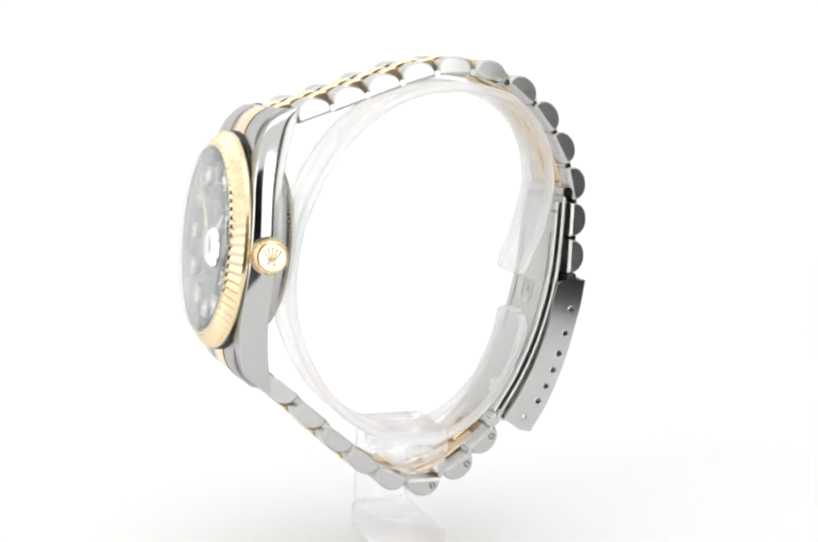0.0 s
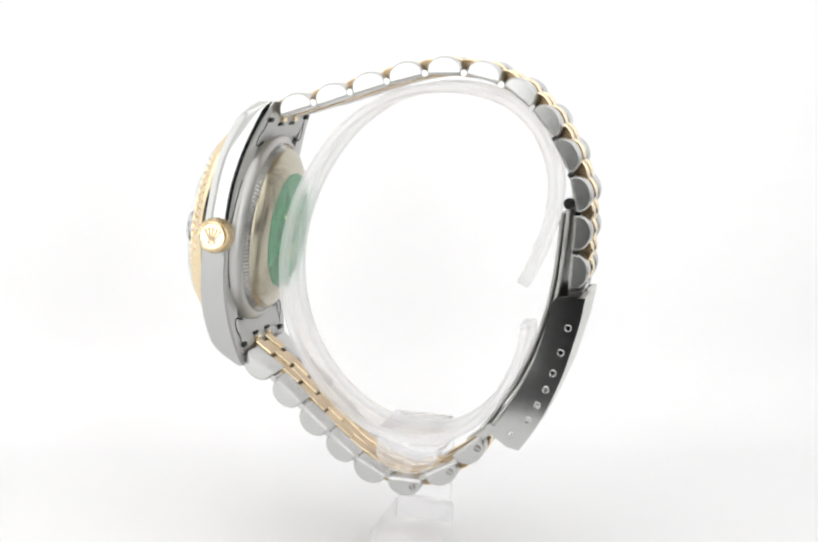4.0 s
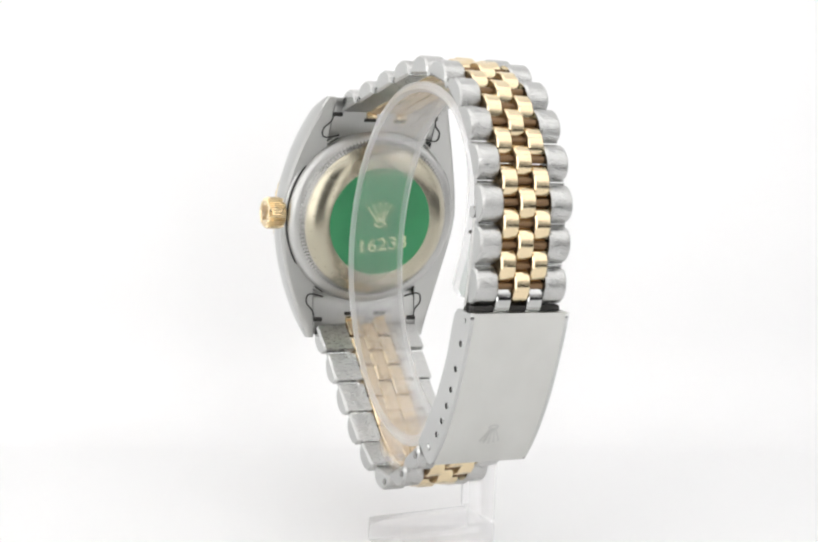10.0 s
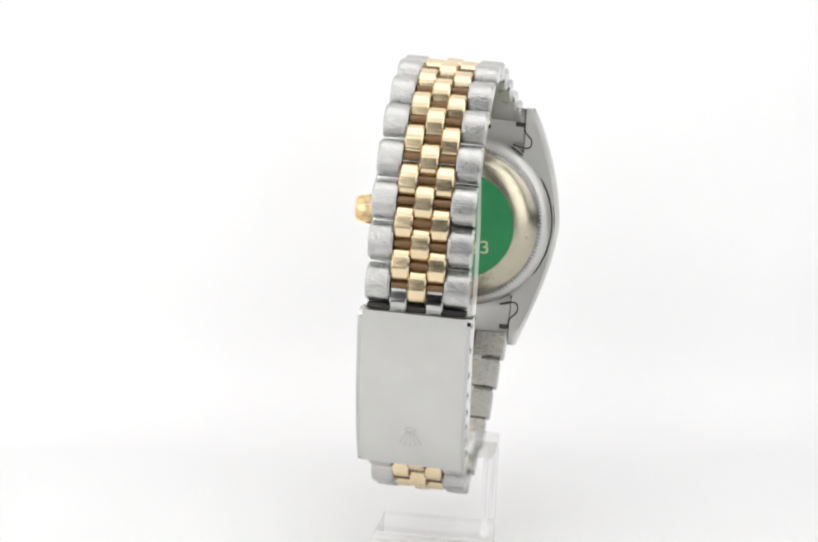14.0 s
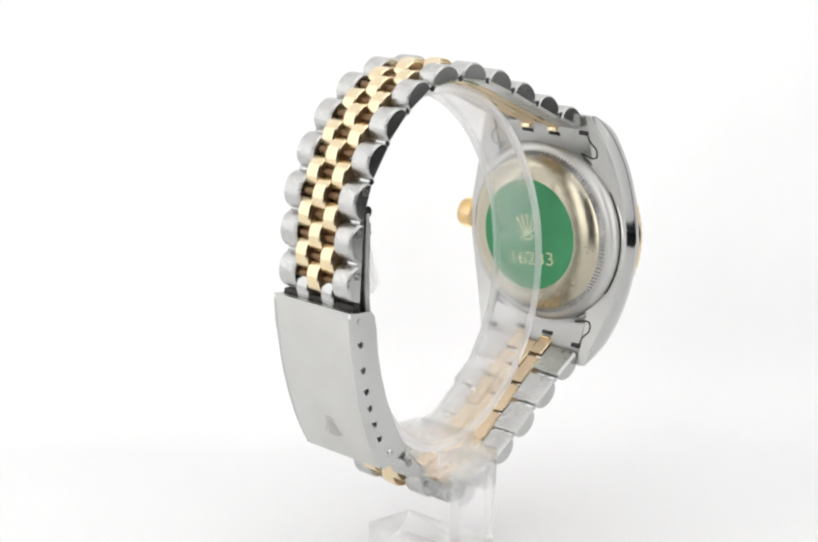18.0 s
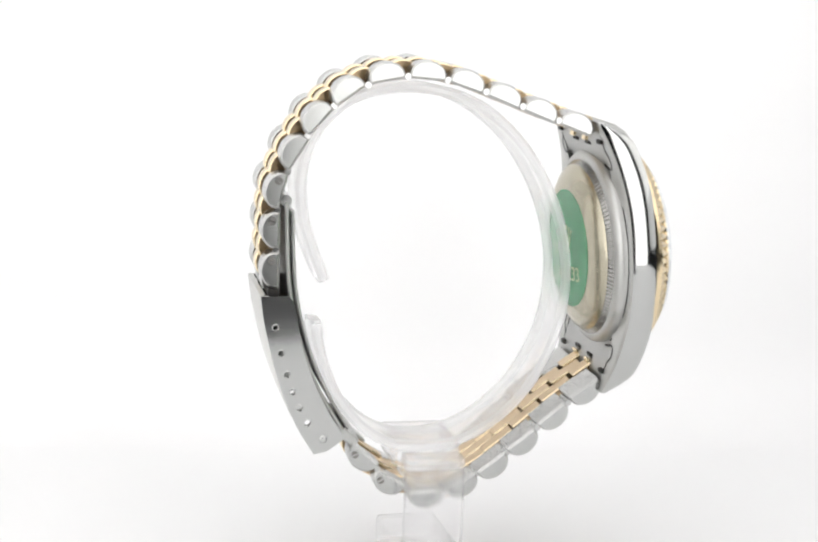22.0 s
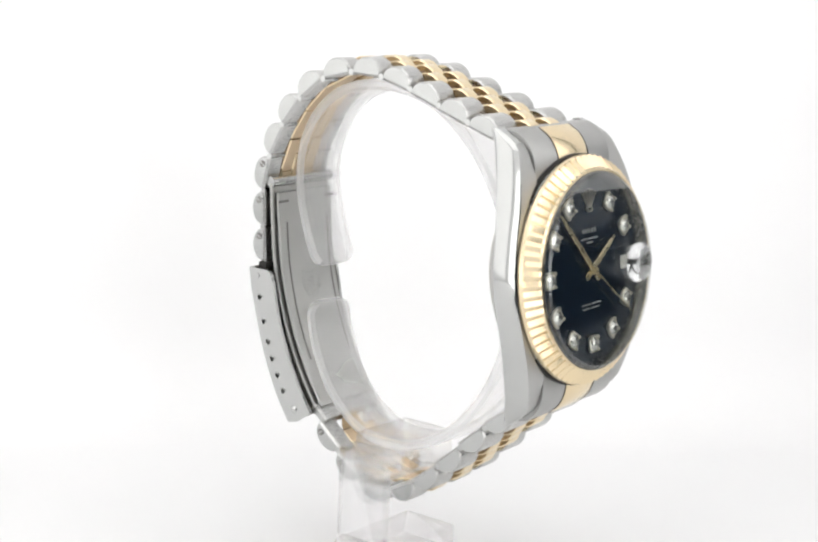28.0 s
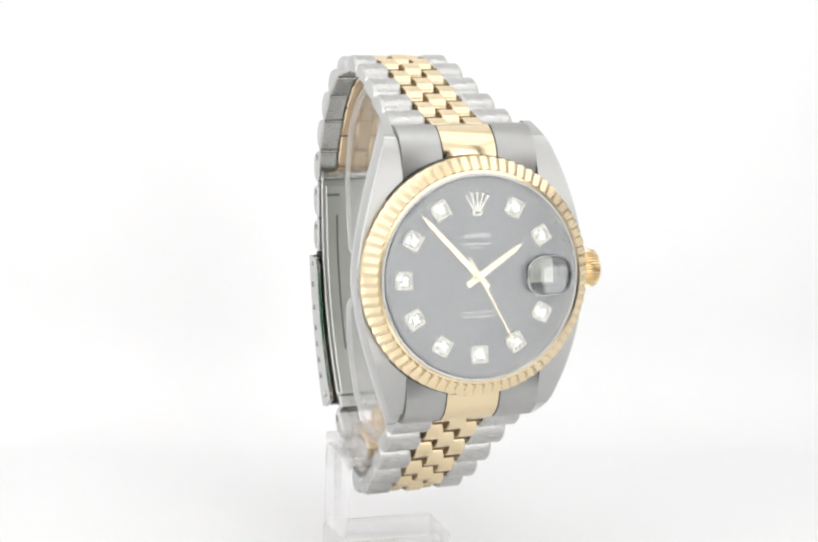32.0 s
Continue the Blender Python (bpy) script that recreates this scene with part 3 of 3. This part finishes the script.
def build_case(watch):
    # two bowed flanks that end in lugs, joined by the round middle
    bm = lathe([(15.6, -5.3), (15.9, -5.0), (15.9, -1.6), (15.6, -1.3)], 72)
    for side in (-1, 1):
        loops = []
        for k in range(41):
            u = -20.4 + 40.8 * k / 40
            a = abs(u)
            vo = 16.4 - 5.3 * (a / 20.0) ** 1.6
            vi = 9.55 if a > 12.2 else 8.0
            nf = -1.35 - 0.02 * max(0, a - 8) ** 2 - (0.30 * max(0, a - 17.2) ** 1.9)
            nb = -5.2 - 0.0125 * max(0, a - 5) ** 2
            nf = max(nf, nb + 0.5)
            c = min(0.14, (nf - nb) * 0.1)
            mid, run = (nf + nb) / 2, (nf - nb) / 2
            sec = [(vi, nb), (vi, nf), (max(vi + 0.2, vo - 0.25 - c), nf)]
            for q in (0.93, 0.7, 0.45, 0.15, -0.15, -0.45, -0.7, -0.88):
                sec.append((max(vi + 0.3, vo - 0.34 * q * q), mid + run * q))
            sec.append((max(vi + 0.25, vo - 0.7), nb))
            loops.append([(n, side * v, u) for v, n in sec])
        rings(loops, bm=bm)
    bmesh.ops.recalc_face_normals(bm, faces=bm.faces)
    bm.normal_update()
    for f in bm.faces:
        f.material_index = 1 if f.normal.x > 0.72 else 2 if f.normal.x < -0.72 else 0
    part("case_body", bm, [POLISH, CASE_TOP, SATIN], watch, "polished steel case with four lugs", CASE, 28)
    # fluted bezel
    n = 144
    prof = [(15.9, -1.2, 0), (16.0, -0.9, 0), (15.98, -0.35, 0.12), (15.75, -0.03, 0.31), (14.35, 1.12, 0.29), (14.1, 1.3, 0), (13.75, 1.35, 0), (13.6, 1.0, 0), (13.6, 0.0, 0)]
    loops = []
    for r, o, f in prof:
        lp = []
        for k in range(n):
            g = f * (k % 2)
            a = 2 * math.pi * k / n
            lp.append((o - g * 0.8, (r - g) * math.sin(a), (r - g) * math.cos(a)))
        loops.append(lp)
    part("bezel", rings(loops, caps=False), GOLD, watch, "fluted yellow gold bezel", CASE, 20)
    part("flange_ring", lathe([(13.7, -0.4), (13.7, 1.4), (13.4, 1.4), (12.85, 0.1), (12.85, -0.4)], 72), RING_STEEL, watch, "polished steel ring round the dial", CASE)
    crystal = part("crystal", lathe([(13.35, 1.3), (13.35, 1.95), (13.1, 2.15)], 72), CRYSTAL, watch, "flat clear watch crystal", CASE)
    out = []
    for k in range(28):
        a = 2 * math.pi * k / 28
        c, s = math.cos(a), math.sin(a)
        out.append((math.copysign(abs(c) ** 0.8, c), math.copysign(abs(s) ** 0.8, s)))
    loops = [[(o, 9.3 + 3.15 * q * p[0], -0.1 + 2.75 * q * p[1]) for p in out] for q, o in ((1, 2.17), (1, 2.4), (0.9, 2.85), (0.7, 3.15), (0.4, 3.37), (0.12, 3.45))]
    part("date_magnifier", rings(loops), LENS, crystal, "domed clear date magnifier")
    # crown with ribbed rim
    n = 160
    loops = []
    for y, r, f in ((15.2, 1.7, 0), (15.5, 2.3, 0.05), (15.75, 2.65, 0.3), (17.9, 2.65, 0.3), (18.4, 2.45, 0.22), (18.62, 2.15, 0.03), (18.66, 2.0, 0), (18.5, 1.85, 0), (18.52, 0.5, 0)):
        loops.append([(-3.7 + (r - (f if k % 4 > 1 else 0)) * math.cos(2 * math.pi * k / n), y, (r - (f if k % 4 > 1 else 0)) * math.sin(2 * math.pi * k / n)) for k in range(n)])
    crown = part("winding_crown", rings(loops), GOLD, watch, "ribbed yellow gold winding crown", CASE, 25)
    # Darker gold puts the shading of the emblem's relief into its colour.
    part("crown_emblem", fan(2.7, 0.14), GOLD_INNER, crown, "", Matrix.Translation((-3.7, 18.55, -0.9)) @ pose(0, 0, 0, 0, 0, 90))
    # case back
    back = part("case_back", lathe([(15.1, -5.2), (15.1, -5.8), (14.8, -6.3), (14.3, -6.75), (13.5, -6.9)], 72), SATIN, watch, "brushed steel screw-down case back", CASE)
    n = 520
    loops = [[(o, (r - (0.34 if k % 4 > 1 else 0)) * math.sin(2 * math.pi * k / n), (r - (0.34 if k % 4 > 1 else 0)) * math.cos(2 * math.pi * k / n)) for k in range(n)] for r, o in ((13.85, -6.65), (12.95, -7.65), (12.7, -7.85))]
    part("knurled_ring", rings(loops), RING_STEEL, back, "finely knurled ring")
    part("back_dome", lathe([(12.85, -7.7), (12.6, -8.1), (11.0, -9.0), (9.4, -9.4), (9.15, -9.42)], 72), WARM_STEEL, back, "polished bevel of the case back")
    sticker = part("sticker", lathe([(9.15, -9.40), (9.1, -9.5)], 64), STICKER, back, "round green foil sticker")
    seen = Matrix(((0, 0, -1, -9.53), (-1, 0, 0, 0), (0, 1, 0, 0), (0, 0, 0, 1))) @ pose(0, 0, 0, 0, 0, 7)
    part("sticker_emblem", fan(4.6, 0.02), STICKER_PRINT, sticker, "", Matrix.Translation((-9.52, 0, -0.4)) @ pose(0, 0, 0, -7, 0, 0))
    font = bpy.data.curves.new("number", "FONT")
    font.body, font.size, font.align_x, font.align_y, font.extrude = "16233", 2.6 * U, "CENTER", "CENTER", 0.015 * U
    tmp = new("number_outline", font)
    me = bpy.data.meshes.new_from_object(tmp)
    bpy.data.objects.remove(tmp)
    me.name = "printed_number"
    me.materials.append(STICKER_PRINT)
    place("printed_number", me, sticker, "", seen @ Matrix.Translation((0.3, -4.0, 0)) @ Matrix.Diagonal((1.45, 1.2, 1, 1)))
    # end pieces between the lugs: steel with a gold middle
    for s in (1, -1):
        prof = catmull([(13.0, -2.2), (15.0, -2.1), (17.0, -2.5), (18.8, -3.6), (20.0, -5.2)], 3)
        for y0, y1, mat, name, lab in ((-9.47, 9.47, END_STEEL, "end_piece", "brushed steel end piece"), (-3.75, 3.75, GOLD, "gold_end_piece", "polished gold end piece")):
            if mat is END_STEEL:
                out = [(o, s * u) for u, o in prof] + [(-7.2, s * 20.2), (-7.6, s * 18.5), (-6.0, s * 14.0), (-5.0, s * 13.0)]
            else:
                out = [(o + 0.1, s * u) for u, o in prof] + [(o - 0.8, s * (u - 0.1)) for u, o in reversed(prof)]
            part(name, prism(out, y0, y1, 0.12), mat, watch, lab, CASE)
        out = [(o + 0.12, s * u) for u, o in prof] + [(o - 0.5, s * (u - 0.1)) for u, o in reversed(prof)]
        for y in (-3.83, 3.83):
            part("seam", prism(out, y - 0.06, y + 0.06, 0.02), SEAM, watch, "", CASE)
        tilt_back = pose(0, 0, 0, 0, 20 * s, 0)
        for y in (-2.7, 2.7):
            # Black box in place of the shade inside a slot.
            part("end_slot", box(-0.2, 0.2, y - 1.05, y + 1.05, -0.3, 0.3, 0.05), SEAM, watch, "", CASE @ Matrix.Translation((-6.95, 0, s * 16.7)) @ tilt_back)
            part("gold_tab", box(-0.3, 0.25, y - 0.95, y + 0.95, -0.7, 0.7, 0.2), GOLD, watch, "", CASE @ Matrix.Translation((-7.35, 0, s * 17.7)) @ tilt_back)
        for side in (-1, 1):
            # Black box laid on the joint stands in for its shaded notch.
            part("spring_bar_tip", box(-0.5, 0.5, -0.8, 0.8, -0.35, 0.35, 0.15), SEAM, watch, "", CASE @ Matrix.Translation((-7.15, side * 8.7, s * 17.5)))
            # the dark joint between lug and end piece, a bitten line
            line = catmull([(8.3, 17.6), (9.2, 17.3), (9.6, 16.1), (10.6, 15.0), (10.6, 13.8), (9.9, 13.4), (8.6, 13.6), (7.6, 13.9)], 3)
            loops = []
            for i, q in enumerate(line):
                d = line[min(i + 1, len(line) - 1)] - line[max(i - 1, 0)]
                d = d / np.hypot(*d) * 0.13
                o = -5.2 - 0.0125 * (q[1] - 5) ** 2
                loops.append([(o - e, side * (q[0] - k * d[1]), s * (q[1] + k * d[0])) for k, e in ((-1, 0.07), (1, 0.07), (1, -0.1), (-1, -0.1))])
            part("seam", rings(loops), SEAM, watch, "", CASE)
    # dark joint round the case back
    part("seam", lathe([(15.35, -5.22), (15.35, -5.32), (15.1, -5.36)], 72), SEAM, watch, "", CASE)
    # Black ring added below the bezel in place of the gap's shade.
    part("bezel_seat", lathe([(15.9, -2.2), (16.12, -2.15), (16.12, -1.5), (15.8, -1.45)], 72), SEAM, watch, "black ring standing in for shade under the bezel", CASE)


def build_dial(watch):
    dial = part("dial", lathe([(13.1, -0.4), (13.1, 0.0), (13.0, 0.02)], 72), DIAL, watch, "glossy black dial with diamond hour marks", CASE)
    inv = CASE.inverted()
    # diamonds: a faceted stone in a squarish gold setting
    bm = bmesh.new()
    sq = []
    for k in range(24):
        c, d = math.cos(2 * math.pi * k / 24), math.sin(2 * math.pi * k / 24)
        sq.append((math.copysign(abs(c) ** 0.5, c), math.copysign(abs(d) ** 0.5, d)))
    rings([[(o, r * p[0], r * p[1]) for p in sq] for r, o in ((1.2, 0.0), (1.2, 0.3), (1.1, 0.4), (1.0, 0.38), (0.97, 0.25))], bm=bm)
    for cy in (-0.93, 0.93):
        for cz in (-0.93, 0.93):
            rings([[(o, cy + r * math.cos(math.pi * k / 4), cz + r * math.sin(math.pi * k / 4)) for k in range(8)] for r, o in ((0.24, 0.2), (0.24, 0.5), (0.14, 0.62))], bm=bm)
    setting = None
    stone = None
    for h in (1, 2, 4, 5, 6, 7, 8, 9, 10, 11):
        m = inv @ polar(10.35, 30 * h, 0.02)
        if setting is None:
            s = part("hour_marker", bm, MARKER, dial, "round diamond in a gold setting", m)
            setting = s.data
        else:
            s = place("hour_marker", setting, dial, "", m)
    b2 = bmesh.new()
    vs = []
    for r, o, ph in ((1.06, 0.2, 0), (1.0, 0.36, 0.5), (0.82, 0.52, 0), (0.62, 0.70, 0.5), (0.36, 0.72, 0)):
        vs.append([(o + 0.05 * math.sin(5.0 * k + 9 * r), r * math.sin(2 * math.pi * (k + ph) / 12), r * math.cos(2 * math.pi * (k + ph) / 12)) for k in range(12)])
    rings(vs, bm=b2)
    stones = part("diamond", b2, DIAMOND, dial, "", inv @ polar(10.35, 30, 0.02), 5).data
    for h in (2, 4, 5, 6, 7, 8, 9, 10, 11):
        place("diamond", stones, dial, "", inv @ polar(10.35, 30 * h, 0.02))
    # emblem at twelve: plain fan of five bars over an oval
    part("dial_emblem", fan(3.3, 0.12, 16), MARKER, dial, "pale white gold applied emblem", inv @ polar(8.5, 0, 0.14))
    # unreadable printed lines
    for z, h, words in ((5.5, 0.6, (0.5, 0.5, 0.45, 0.5, 0.5)), (4.4, 0.22, (1.6, 2.6)), (3.85, 0.22, (1.7,)), (-4.7, 0.2, (2.3, 2.4)), (-5.3, 0.2, (1.9, 2.3))):
        bm = bmesh.new()
        y = -(sum(words) + 0.25 * (len(words) - 1)) / 2
        for w in words:
            box(0.0, 0.02, y, y + w, z - h / 2, z + h / 2, 0, bm)
            y += w + 0.25
        part("print_bar", bm, PRINT, dial, "", Matrix.Translation((0.02, 0, 0)))
    ticks = bmesh.new()
    for k in range(60):
        b2 = box(0.0, 0.03, -0.03, 0.03, 12.55, 12.9, 0)
        bmesh.ops.rotate(b2, verts=b2.verts, matrix=Matrix.Rotation(radians(-6 * k), 3, "X"))
        me = bpy.data.meshes.new("tmp")
        b2.to_mesh(me)
        b2.free()
        ticks.from_mesh(me)
        bpy.data.meshes.remove(me)
    part("minute_track", ticks, PRINT, dial, "fine printed minute marks", Matrix.Translation((0.02, 0, 0)))
    part("date_window", box(0.0, 0.05, 8.1, 10.6, -1.0, 0.9, 0), DATE, dial, "cream date window", Matrix.Translation((0.02, 0, 0)))

    def hand(name, length, tail, w, out, deg, label, mat=GOLD_PALE):
        bm = bmesh.new()
        rings([[(0, -a, z), (0, a, z), (0.12, a * 0.8, z), (0.12, -a * 0.8, z)] for z, a in ((-tail, w * 0.9), (0, w), (length * 0.86, w * 0.7), (length, w * 0.12))], bm=bm)
        lathe([(max(0.45, w * 1.25), -0.02), (max(0.45, w * 1.25), 0.18), (0.3, 0.22)], 20, bm)
        return part(name, bm, mat, watch, label, polar(0, deg, out), 20)
    hand("hour_hand", 7.4, 1.9, 0.5, 0.35, 56.4, "slim gold baton hour hand")
    hand("minute_hand", 11.5, 1.9, 0.46, 0.65, 316.8, "slim gold baton minute hand")
    return hand("second_hand", 11.6, 3.1, 0.14, 0.95, 0, "thin gold seconds hand")


def motions():
    """Everything that turns: the stand with its watch, and the seconds hand."""
    times = [k * 1.0 for k in range(33)]
    walk(watch, [(t, pose(0, 0, 0, 0, 0, turn(t)) @ WATCH_POSE) for t in times])
    walk(stand, [(t, pose(0, 0, 0, 0, 0, turn(t)) @ STAND_POSE) for t in times])

    def tick(t):
        m = polar(0, 152 + 6 * (t - 32), 0.95)
        return Matrix.Translation(m.translation * U) @ m.to_3x3().to_4x4()
    walk(second_hand, [(t, tick(t)) for t in times])


build_tent()
stand = build_stand()
watch = tagged(new("wristwatch"), "steel and gold wristwatch with black diamond dial on a clear stand", "wristwatch")
build_bracelet(watch)
build_clasp(watch)
build_case(watch)
second_hand = build_dial(watch)
motions()
